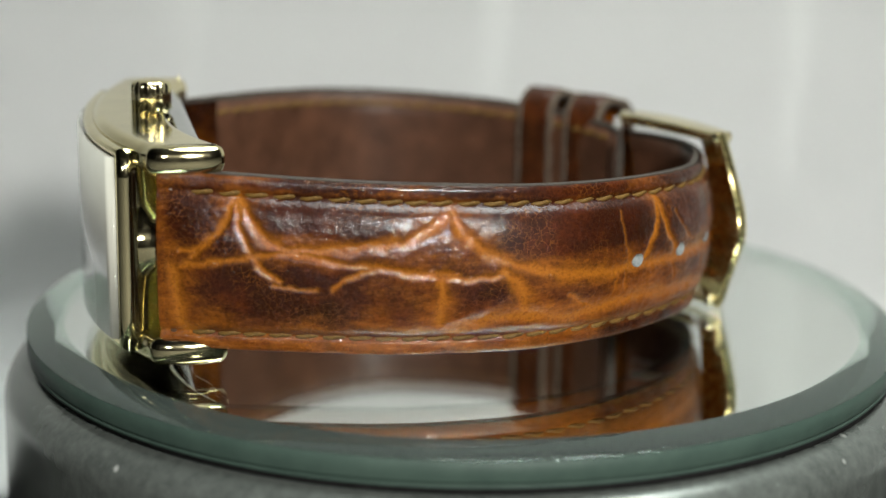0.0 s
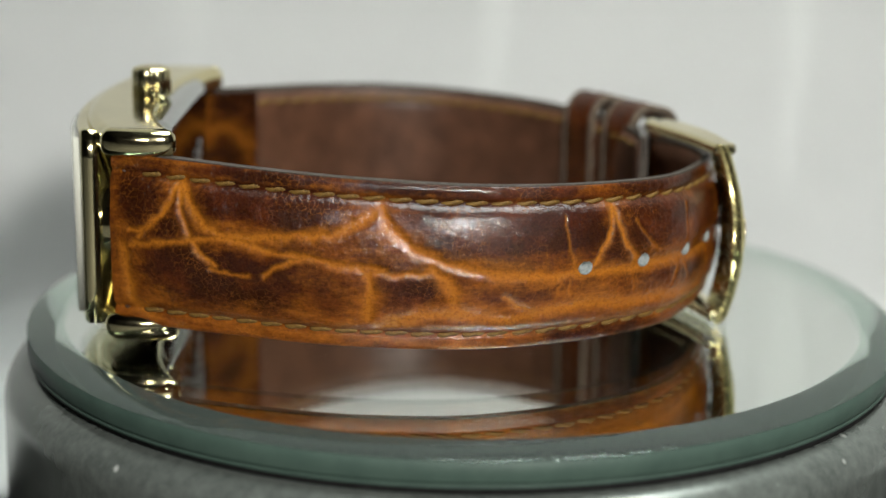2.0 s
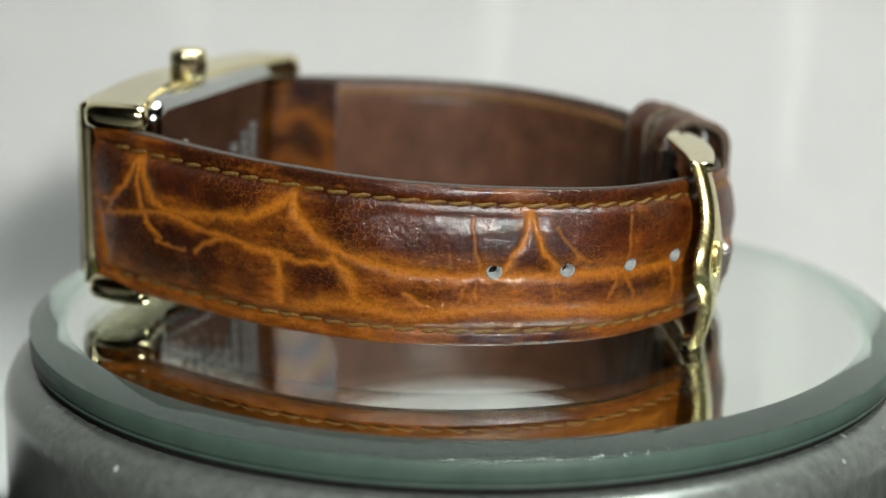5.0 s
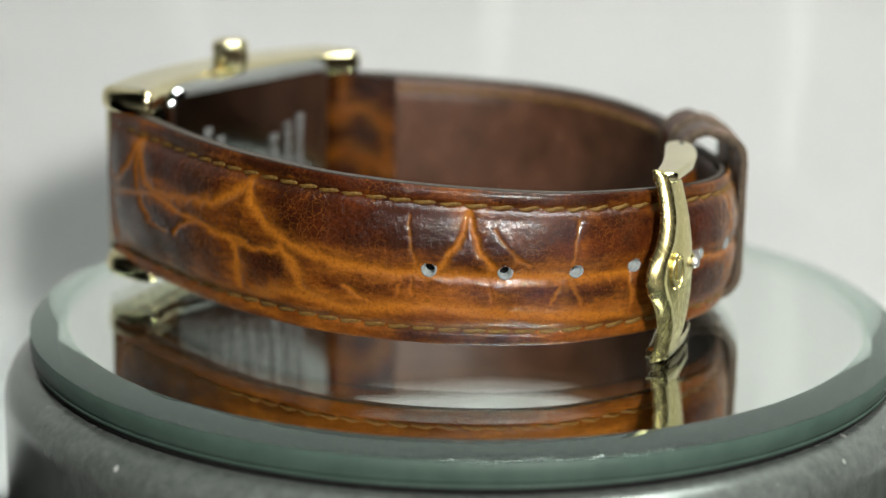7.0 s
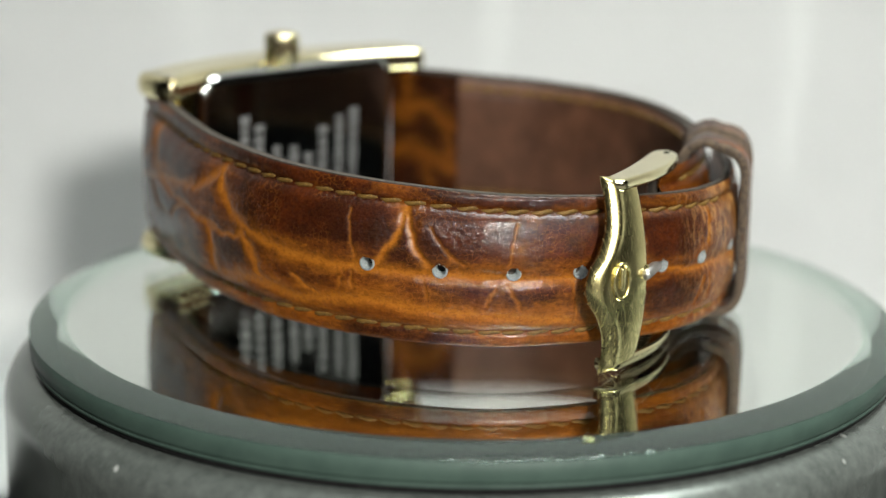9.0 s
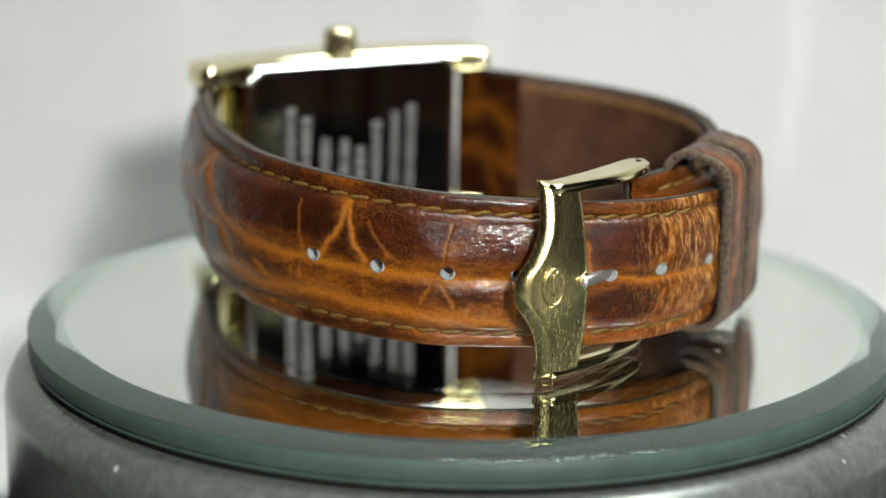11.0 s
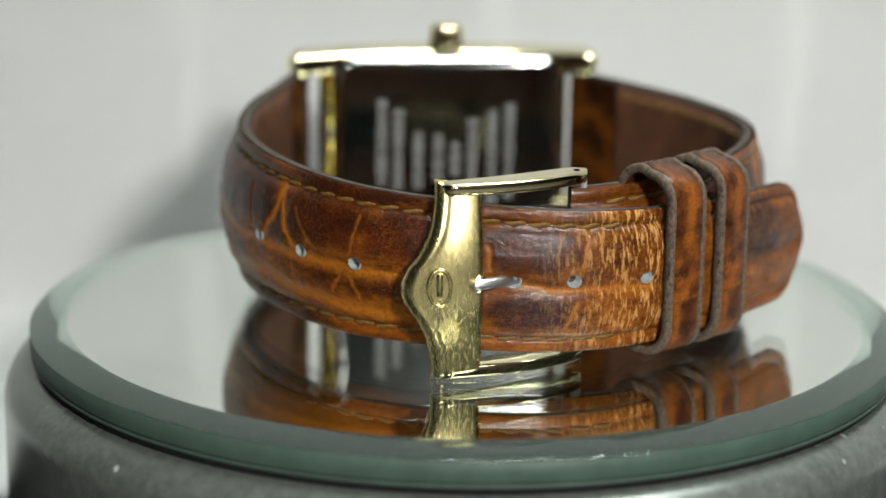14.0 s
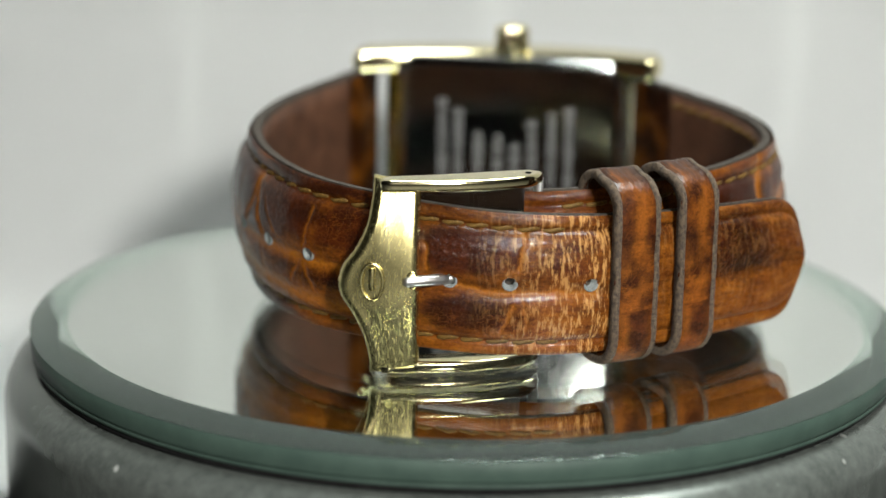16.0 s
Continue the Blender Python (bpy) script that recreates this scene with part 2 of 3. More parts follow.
class Band:
    """A strap's line in plan, outer face, with its upper and lower edge along the way; s in mm."""

    def __init__(self, points, upper, lower, thick, n, tip=0.0):
        self.xy, self.s = spline(points, n)
        d = np.gradient(self.xy, axis=0)
        d /= np.linalg.norm(d, axis=1)[:, None]
        self.d = d
        self.n = np.stack([d[:, 1], -d[:, 0]], 1)
        mid = self.xy.mean(0)
        if ((self.xy - mid) * self.n).sum() < 0:
            self.n = -self.n
        self.length = self.s[-1]
        self.upper, self.lower, self.thick, self.tip = upper, lower, thick, tip

    def sample(self, s):
        s = min(max(s, 0), self.length)
        at = [np.interp(s, self.s, a[:, k]) for a in (self.xy, self.n, self.d) for k in (0, 1)]
        hi = np.interp(s, *zip(*self.upper))
        lo = np.interp(s, *zip(*self.lower))
        th = np.interp(s, *zip(*self.thick))
        if self.tip and s > self.length - self.tip:
            u = (s - self.length + self.tip) / self.tip
            k = max(1 - u ** 4.0, 0.0004) ** 0.5
            c, h = (hi + lo) / 2, (hi - lo) / 2
            hi, lo = c + h * k, c - h * k
        return np.array(at[0:2]), np.array(at[2:4]), np.array(at[4:6]), hi, lo, th

    def frame_at(self, s, w, out=0.0):
        """Pose on the outer face: x along the strap, y up, z outwards. w: 0 at the lower edge, 1 at the upper."""
        p, n, d, hi, lo, th = self.sample(s)
        x, z = Vector((d[0], d[1], 0)), Vector((n[0], n[1], 0))
        y = z.cross(x)
        if y.z < 0:
            x, y = -x, -y
        o = Vector((p[0] + n[0] * out, p[1] + n[1] * out, lo + (hi - lo) * w)) * MM
        m = Matrix((x, y, z)).transposed().to_4x4()
        return Matrix.Translation(o) @ m


def pad(w, flat):
    """Height of the padding over the width, in mm: flat borders, a seam groove, a raised middle."""
    e = min(w, 1 - w)
    seam = 0.10
    rise = 1.0 / (1.0 + math.exp(-(e - seam - 0.035) / 0.012))
    dome = math.sin(math.pi * min(max((w - seam) / (1 - 2 * seam), 0), 1)) ** 0.8 if seam < w < 1 - seam else 0
    groove = -0.28 * math.exp(-((e - seam) / 0.018) ** 2)
    edge = -0.35 * math.exp(-e / 0.018)
    return flat * (0.22 * rise + 0.78 * dome - 0.45) + groove + edge


def nearest_s(band, x, y):
    d = np.hypot(band.xy[:, 0] - x, band.xy[:, 1] - y)
    return float(band.s[d.argmin()])


def relief(band, s, w, bulge):
    """Height of the outer leather over the strap's line, without creases."""
    h = pad(w, np.interp(s, *zip(*bulge)))
    if band.tip and s > 45:
        h -= 0.38 * min((s - 45) / 20, 1) * math.exp(-((w * 18.5 - 8.9) / 1.5) ** 2)
    return h


def scale_shade(scales, s, z):
    """How far a place lies inside one of the dark scale centres, 0 to 1; scales as (s, z, half length, half height, depth)."""
    s += 0.7 * noise.noise((s * 0.35, z * 0.35, 4.4)) + 0.25 * noise.noise((s * 1.7, z * 1.7, 7.7))
    z += 0.6 * noise.noise((s * 0.35, z * 0.35, 1.4)) + 0.25 * noise.noise((s * 1.7, z * 1.7, 2.7))
    best = 0.0
    for cs, cz, rs, rz, k in scales:
        if abs(s - cs) < rs * 1.5:
            q = abs((s - cs) / rs) ** 2.6 + abs((z - cz) / rz) ** 2.6
            best = max(best, k * math.exp(-q ** 1.5))
    return best


def strap_mesh(band, creases, bulge, n, m, worn=None, holes=(), scales=()):
    """The outer leather: a sheet over the padding, with creases pressed into it, and turned edges."""
    bm = bmesh.new()
    uv = bm.loops.layers.uv.new("map")
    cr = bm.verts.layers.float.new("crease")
    wr = bm.verts.layers.float.new("worn")
    br = bm.verts.layers.float.new("near")
    segs = []
    for width, line in creases:
        q, _ = spline(line, 12 * (len(line) - 1))
        for a, b in zip(q, q[1:]):
            segs.append((*a, *b, width))
    segs = np.array(segs) if segs else np.zeros((0, 5))
    grid, place = [], {}
    for i in range(n + 1):
        s = band.length * i / n
        p, nn, d, hi, lo, th = band.sample(s)
        near = segs[(np.minimum(segs[:, 0], segs[:, 2]) < s + 4.5) & (np.maximum(segs[:, 0], segs[:, 2]) > s - 4.5)]
        row = []
        for j in range(m + 1):
            w = j / m
            h = relief(band, s, w, bulge)
            val = wide = 0.0
            z = w * 18.5
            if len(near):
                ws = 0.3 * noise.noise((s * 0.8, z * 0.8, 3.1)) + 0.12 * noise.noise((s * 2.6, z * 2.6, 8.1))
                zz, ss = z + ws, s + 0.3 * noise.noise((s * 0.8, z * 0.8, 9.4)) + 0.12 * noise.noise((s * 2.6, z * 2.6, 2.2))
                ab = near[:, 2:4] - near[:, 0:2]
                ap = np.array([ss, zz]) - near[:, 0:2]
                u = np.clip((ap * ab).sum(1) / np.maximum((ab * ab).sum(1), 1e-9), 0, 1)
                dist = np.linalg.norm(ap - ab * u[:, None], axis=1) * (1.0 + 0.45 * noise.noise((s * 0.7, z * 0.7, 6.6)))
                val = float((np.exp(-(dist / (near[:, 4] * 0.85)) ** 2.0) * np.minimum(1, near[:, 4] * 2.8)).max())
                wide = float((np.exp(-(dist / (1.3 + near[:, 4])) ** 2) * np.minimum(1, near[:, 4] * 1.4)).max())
            # lower border paler: its own orange, plus mirror-thrown highlight put into the tone
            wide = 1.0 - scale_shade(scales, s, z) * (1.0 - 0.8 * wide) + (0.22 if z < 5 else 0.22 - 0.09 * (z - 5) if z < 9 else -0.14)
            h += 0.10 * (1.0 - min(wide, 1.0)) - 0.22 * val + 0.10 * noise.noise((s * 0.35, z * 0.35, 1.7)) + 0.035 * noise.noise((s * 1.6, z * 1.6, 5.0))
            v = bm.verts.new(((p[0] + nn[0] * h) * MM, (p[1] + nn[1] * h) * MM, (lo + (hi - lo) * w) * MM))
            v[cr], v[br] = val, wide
            v[wr] = worn(s, w) if worn else 0.0
            place[v] = (s / 10, z / 10)
            row.append(v)
        grid.append(row)
    for i in range(n):
        for j in range(m):
            cs, cw = band.length * (i + 0.5) / n, (j + 0.5) / m
            if any(abs(cs - hs) < 1 and math.hypot(cs - hs, (cw - hw) * 16.6) < 0.68 for hs, hw in holes):
                continue
            f = bm.faces.new((grid[i][j], grid[i + 1][j], grid[i + 1][j + 1], grid[i][j + 1]))
            for lp in f.loops:
                lp[uv].uv = place[lp.vert]
    return bm


def shell(band, o0, o1, grow, n, cuts=10):
    """A closed flat tube along the strap, between two offsets from the outer face in mm."""
    bm = bmesh.new()
    rings = []
    for i in range(n + 1):
        s = band.length * i / n
        p, nn, d, hi, lo, th = band.sample(s)
        a, b = o0(th), o1(th)
        ring = []
        ws = np.linspace(0, 1, cuts + 1)
        rim = 0.22
        for off, order in ((a, ws), (b, ws[::-1])):
            for w in order:
                z = lo - grow + (hi - lo + 2 * grow) * w
                e = min(w, 1 - w)
                o = off + (rim if off < (a + b) / 2 else -rim) * (1 if e == 0 else 0)
                ring.append(bm.verts.new(((p[0] + nn[0] * o) * MM, (p[1] + nn[1] * o) * MM, z * MM)))
        rings.append(ring)
    k = len(rings[0])
    for a, b in zip(rings, rings[1:]):
        for j in range(k):
            bm.faces.new((a[j], a[(j + 1) % k], b[(j + 1) % k], b[j]))
    bm.faces.new(rings[0])
    bm.faces.new(rings[-1][::-1])
    return bm


# ---- backdrop, table and room ----
def sweep():
    """White paper that lies under the turntable and curves up behind it."""
    line = [(-0.075, -0.052)]
    for k in range(13):
        a = math.pi / 2 * k / 12
        line.append((0.065 + 0.03 * math.sin(a), -0.022 - 0.03 * math.cos(a)))
    line.append((0.115, 0.42))
    bm = bmesh.new()
    cols = []
    for x in np.linspace(-0.7, 0.7, 29):
        cols.append([bm.verts.new((x, y, z)) for y, z in line])
    for a, b in zip(cols, cols[1:]):
        for k in range(len(line) - 1):
            bm.faces.new((a[k], b[k], b[k + 1], a[k + 1]))
    bmesh.ops.solidify(bm, geom=bm.faces[:], thickness=0.0006)
    return part("backdrop", bm, PAPER)


tagged(sweep(), "smooth white paper sweep curving up behind the turntable", "backdrop", kind="structure")


def box(x0, x1, y0, y1, z0, z1):
    return prism([(x0 / MM, y0 / MM), (x1 / MM, y0 / MM), (x1 / MM, y1 / MM), (x0 / MM, y1 / MM)], z0 / MM, z1 / MM)


ROOM = 1.6
for nm, args in (("floor", (-ROOM, ROOM, -ROOM, ROOM, -0.82, -0.80)), ("ceiling", (-ROOM, ROOM, -ROOM, ROOM, 1.6, 1.62)),
                 ("wall_north", (-ROOM, ROOM, ROOM, ROOM + .1, -0.8, 1.6)), ("wall_south", (-ROOM, ROOM, -ROOM - .1, -ROOM, -0.8, 1.6)),
                 ("wall_east", (ROOM, ROOM + .1, -ROOM, ROOM, -0.8, 1.6)), ("wall_west", (-ROOM - .1, -ROOM, -ROOM, ROOM, -0.8, 1.6))):
    tagged(part(nm, box(*args), PLASTIC, smooth=False), "plain dark grey painted surface closing the room", "wall", kind="structure")
_bm = box(-0.75, 0.75, -0.45, 0.5, -0.80, -0.0535)
tagged(part("table", _bm, PLASTIC, smooth=False), "plain dark grey table under the white paper", "table", kind="structure")

# ---- turntable base ----
turntable = tagged(new("turntable_base"), "graphite grey metallic turntable base with dusty rounded shoulder", "turntable")
turntable.location = (-0.0014, 0.0, 0)
prof = [(0, -51.5), (52.5, -51.5), (53.8, -50)]
prof += [(53.8, -8.7)]
for k in range(1, 11):
    a = math.pi / 2 * k / 10
    prof.append((49.2 + 4.6 * math.cos(a), -8.7 + 4.6 * math.sin(a)))
prof += [(40, -4.1), (0, -4.1)]
part("housing", lathe(prof, 160, False), BASE, turntable)
# wide black disc stands for the shaded gap between mirror and base
part("rotor_gap_shade", lathe([(0, -4.08), (50.3, -4.08), (50.3, -3.5), (50.2, -3.42), (0, -3.42)], 128, False), BLACK, turntable, "carrier disc under the mirror, black for the shade in the gap")

# ---- mirror ----
TOP, CH, BOT, RAD = 0.15, -0.55, -3.0, 50.8
mirror = tagged(new("round_mirror"), "round glass mirror with a green slanted rim on the turntable", "mirror")
_g = part("glass_plate", lathe([(0, BOT), (RAD - 0.5, BOT), (RAD - 0.1, BOT + 0.1), (RAD, BOT + 0.4), (RAD, CH), (RAD - 0.12, CH + 0.08), (46.85, TOP - 0.02), (46.7, TOP), (0, TOP)], 256, False), GLASS, mirror, smooth=False)
for extra in (SILVER, BEVEL_GLASS, GROUND_EDGE):
    _g.data.materials.append(extra)
for f in _g.data.polygons:
    r = max(math.hypot(*_g.data.vertices[i].co.xy) for i in f.vertices) / MM
    z = [_g.data.vertices[i].co.z / MM for i in f.vertices]
    if max(z) < BOT + 0.05:
        f.material_index = 1
    elif max(z) < CH + 0.05:
        f.material_index, f.use_smooth = 3, True
    elif min(z) < TOP - 0.01:
        f.material_index, f.use_smooth = 2, True
# added disc that carries the green glass edge lower
part("backing", lathe([(0, BOT - 0.39), (RAD - 0.5, BOT - 0.39), (RAD - 0.05, BOT - 0.33), (RAD - 0.05, BOT - 0.01), (0, BOT - 0.01)], 160, False), GROUND_EDGE, mirror, "backing disc under the mirror, drawn as more of its green glass edge")

# ---- wristwatch ----
watch = tagged(new("wristwatch"), "gold-plated rectangular wristwatch on a worn brown alligator strap", "wristwatch")

YC, HALF = -10.7, 20.8
CASE_TURN = Matrix.Translation((-36.1 * MM, YC * MM, 0)) @ Matrix.Rotation(radians(13.0), 4, "Z") @ Matrix.Translation((36.1 * MM, -YC * MM, 0))


def lean(bm):
    """The case lies a little tilted along its length."""
    for v in bm.verts:
        u = v.co.y - YC * MM
        v.co.z += 0.01 * u - 0.2 * MM
        if u > 0:
            f = (u / (HALF * MM)) ** 2
            v.co.x -= 1.0 * MM * f
            v.co.y -= 0.8 * MM * f
    bm.transform(CASE_TURN)
    return bm


def front_x(v):
    return -43.3 + 4.4 * abs(v) ** 2.1


def case_outline(front, back, half, n=24):
    ys = np.linspace(-1, 1, n + 1)
    return [(front(v), YC + half * v) for v in ys] + [(back(v), YC + half * v) for v in ys[::-1]]


def rail(z0, z1):
    """Case flank from lug to lug, arched, with rounded lug noses."""
    def back(v):
        return -34.6 + 4.7 * abs(v) ** 2.3

    def front(v):
        return -42.6 + 4.6 * abs(v) ** 2.1

    out = [(front(v), YC + (HALF - 1.2) * v) for v in np.linspace(-1, 1, 41)]
    for sign in (1, -1):
        y = YC + sign * (HALF - 1.2)
        xa, xb = front(1), back(1)
        nose = [((xa + xb) / 2 - sign * (xb - xa) / 2 * math.cos(a), y + sign * 1.6 * math.sin(a) ** 0.7) for a in np.linspace(0.12, math.pi - 0.12, 15)]
        out += nose
        if sign == 1:
            out += [(back(v), YC + (HALF - 1.2) * v) for v in np.linspace(1, -1, 41)]
    return lean(rounded_prism(out, z0, z1, 1.25, 6))


ZT, ZB = 25.2, 1.9
part("case_side", rail(ZT - 3.1, ZT), GOLD, watch, "polished gold case flank with curved lugs", firm=True)
part("case_side", rail(ZB, ZB + 3.1), GOLD, watch, "polished gold case flank with curved lugs", firm=True)
_bm = prism(case_outline(lambda v: front_x(v * 0.79) + 1.6, lambda v: -34.4, HALF - 3.9, 30), ZB + 2.4, ZT - 2.4)
bevel(_bm, 0.5 * MM, 3, 40)
part("case_middle", lean(_bm), GOLD, watch, firm=True)


def bezel():
    """A raised frame round the crystal, bent with the case."""
    bm = bmesh.new()
    half, zo0, zo1 = HALF - 3.6, ZB + 0.9, ZT - 0.9
    lay = []
    n = 30
    for o, drop in ((0.0, 1.8), (0.0, 0.35), (0.25, 0.0), (0.75, 0.0), (0.95, 0.25), (0.95, 1.8)):
        ring = []
        vs = np.linspace(-1, 1, n + 1)
        for v in vs:
            ring.append((v, zo0 + o))
        for z in np.linspace(zo0 + o, zo1 - o, 8)[1:-1]:
            ring.append((1, z))
        for v in vs[::-1]:
            ring.append((v, zo1 - o))
        for z in np.linspace(zo1 - o, zo0 + o, 8)[1:-1]:
            ring.append((-1, z))
        k = (half - o) / half
        q = k * half / HALF
        lay.append([bm.verts.new(((front_x(v * q) - 0.3 + drop) * MM, (YC + half * k * v) * MM, z * MM)) for v, z in ring])
    m = len(lay[0])
    for a, b in zip(lay, lay[1:] + lay[:1]):
        for j in range(m):
            bm.faces.new((a[j], a[(j + 1) % m], b[(j + 1) % m], b[j]))
    return lean(bm)


part("bezel", bezel(), GOLD, watch)


def bent_plate(half, z0, z1, off, thick, n=30):
    bm = prism(case_outline(lambda v: front_x(v * half / HALF) + off, lambda v: front_x(v * half / HALF) + off + thick, half, n), z0, z1)
    return lean(bm)


part("dial", bent_plate(HALF - 4.7, ZB + 2.0, ZT - 2.0, 0.75, 0.45), DIAL, watch, "cream dial under the crystal", smooth=False)
_bm = bent_plate(HALF - 4.62, ZB + 1.95, ZT - 1.95, -0.95, 1.5)
bevel(_bm, 0.45 * MM, 3, 50)
_c = part("crystal", _bm, CRYSTAL, watch, "curved glossy crystal, opaque pale for the dial and reflected backdrop", firm=True)
_c.visible_shadow = False

# case back with engraving
def rounded_rect(y0, y1, z0, z1, r, n=8):
    out = []
    for cy, cz, a0 in ((y1 - r, z1 - r, 0), (y0 + r, z1 - r, 90), (y0 + r, z0 + r, 180), (y1 - r, z0 + r, 270)):
        out += [(cy + r * math.cos(radians(a0 + 90 * k / n)), cz + r * math.sin(radians(a0 + 90 * k / n))) for k in range(n + 1)]
    return out


_bm = rounded_prism(rounded_rect(YC - 15.1, YC + 16.0, ZB + 0.6, ZT - 0.5, 2.8), -35.6, -31.9, 1.5, 6)
_bm.transform(Matrix(((0, 0, 1, 0), (1, 0, 0, 0), (0, 1, 0, 0), (0, 0, 0, 1))))


def undercut(bm):
    """The back leans out a little towards the crown."""
    for v in bm.verts:
        v.co.x += 0.035 * (v.co.z - 13.5 * MM)
    return lean(bm)


case_back = part("case_back", undercut(_bm), BACK_STEEL, watch, "scuffed steel case back with engraved lines", firm=True)
_cols = [(-8.6, 19.0, 8.0), (-6.4, 17.6, 6.7), (-3.7, 14.5, 7.8), (-1.0, 14.2, 8.4), (1.3, 13.0, 9.7), (3.6, 16.3, 5.9), (6.3, 17.4, 5.3), (8.7, 18.2, 5.0)]
for y, top, low in _cols:
    z = top
    while z > low:
        h = random.uniform(0.5, 1.3)
        wd = random.uniform(0.5, 0.72)
        _bm = prism([(-31.95, YC + y - wd), (-31.87, YC + y - wd), (-31.87, YC + y + wd), (-31.95, YC + y + wd)], z - h, z)
        z -= h + random.uniform(0.25, 0.5)
        part("engraved_mark", undercut(_bm), ENGRAVED, case_back, smooth=False)


# crown
def crown():
    bm = bmesh.new()
    n = 96
    rows = []
    for z, r, flute in ((-0.4, 1.9, 0), (0.0, 2.0, 0.4), (0.2, 2.15, 1), (2.8, 2.15, 1), (3.2, 2.0, 0.5), (3.4, 1.6, 0), (3.5, 0.9, 0), (3.55, 0, 0)):
        if r == 0:
            rows.append([bm.verts.new((0, 0, z * MM))])
            continue
        row = []
        for k in range(n):
            a = 2 * math.pi * k / n
            rr = r + 0.09 * flute * math.cos(a * 16)
            row.append(bm.verts.new((rr * MM * math.cos(a), rr * MM * math.sin(a), z * MM)))
        rows.append(row)
    bm.faces.new(rows[0][::-1])
    for a, b in zip(rows, rows[1:]):
        for k in range(n):
            j = (k + 1) % n
            if len(b) == 1:
                bm.faces.new((a[k], a[j], b[0]))
            else:
                bm.faces.new((a[k], a[j], b[j], b[k]))
    return bm


part("crown", crown(), GOLD, watch, "fluted gold winding crown", place=Matrix.Translation((-36.1 * MM, YC * MM, (ZT - 0.35) * MM)))

# spring bars that carry the strap
for x, y in ((-30.9, -29.4), (-38.3, 7.5)):
    bm = lathe([(0, 4.0), (0.7, 4.0), (0.7, 22.2), (0, 22.2)], 20, False)
    part("spring_bar", bm, PIN_STEEL, watch, place=Matrix.Translation((x * MM, y * MM, 0)))

# ---- straps ----
LONG = Band([(-32.4, -30.5), (-24, -31.5), (-10, -31.8), (-1.5, -30.6), (6, -28.4), (12, -25.0), (17, -21.0), (22, -15.4), (25.6, -8.8), (27.2, 0), (27.2, 7.8),
             (25.4, 14.6), (21.2, 20.8), (15.5, 25.8), (9, 30.2), (2, 34), (-5.2, 37.6)],
            [(0, 22.2), (15, 21.6), (30, 21.1), (58, 19.8), (80, 18.6), (100, 17.5), (125, 16.4)], [(0, 3.5), (20, 3.3), (55, 3.0), (90, 2.8), (125, 2.4)],
            [(0, 1.7), (2, 2.2), (6, 3.0), (40, 2.8), (80, 2.2), (125, 2.0)], 500, tip=6.5)
SHORT = Band([(-39.7, 6.5), (-36.4, 12.2), (-33, 17.4), (-27.8, 24.2), (-21.5, 29.3), (-14, 32.2), (-6, 32.0), (2, 29.8), (9, 26.0), (14.5, 21.2), (18, 16.5), (19.2, 13.2)],
             [(0, 22.6), (20, 21.4), (40, 20.3), (78, 19.0)], [(0, 4.4), (40, 3.6), (78, 3.0)], [(0, 1.1), (2, 1.8), (6, 2.7), (10, 3.2), (35, 2.6), (78, 2.4)], 300)
NEAR_CASE = [
    (0.42, [(8.1, 16.8), (6.7, 13.3), (3.7, 10.2)]), (0.4, [(8.1, 16.8), (9.1, 12.5), (11.1, 9.4), (12.8, 8.3)]),
    (0.6, [(8.3, 16.6), (10.7, 13.1), (12.9, 11.8), (17.8, 11.8), (22.0, 12.5), (25.7, 12.9), (29.4, 15.2)]),
    (0.42, [(2.6, 9.1), (6.7, 10.0), (10.7, 10.8), (14.4, 11.2), (19.1, 10.4), (23.1, 10.2), (26.6, 9.6), (30.7, 9.4)]),
    (0.35, [(23.1, 10.2), (20.9, 9.4), (18.3, 7.9)]), (0.3, [(12.2, 7.9), (14.4, 7.5), (16.6, 7.5)]),
    (0.9, [(1.7, 8.7), (2.2, 5.2), (2.4, 2.9), (4.1, 1.9)]), (0.35, [(2.6, 10.8), (4.4, 11.0)])]
MIDDLE = [
    (0.75, [(30.3, 15.8), (31.4, 13.7), (33.8, 11.8), (37.0, 10.4), (42.4, 9.1), (48.1, 8.7), (50.7, 8.9), (58.1, 8.7), (66.0, 9.2)]),
    (0.4, [(24.0, 10.0), (27.0, 9.4), (31.8, 8.9), (35.5, 9.4)]), (0.8, [(29.2, 8.9), (29.2, 6.2), (29.0, 3.9)]),
    (0.8, [(35.5, 9.6), (37.4, 7.9), (37.9, 5.6), (39.2, 4.6)]),
    (0.9, [(30.1, 2.7), (34.0, 4.2), (38.7, 4.6), (43.3, 3.7), (46.1, 4.2), (50.9, 5.0), (58.5, 4.6), (65.5, 4.2), (73.4, 3.5)]),
    (0.4, [(56.0, 16.0), (54.8, 12.3), (52.7, 9.1)]), (0.4, [(56.0, 16.0), (57.2, 12.1), (58.5, 9.8)]), (0.3, [(43.1, 6.4), (46.4, 4.4)])]
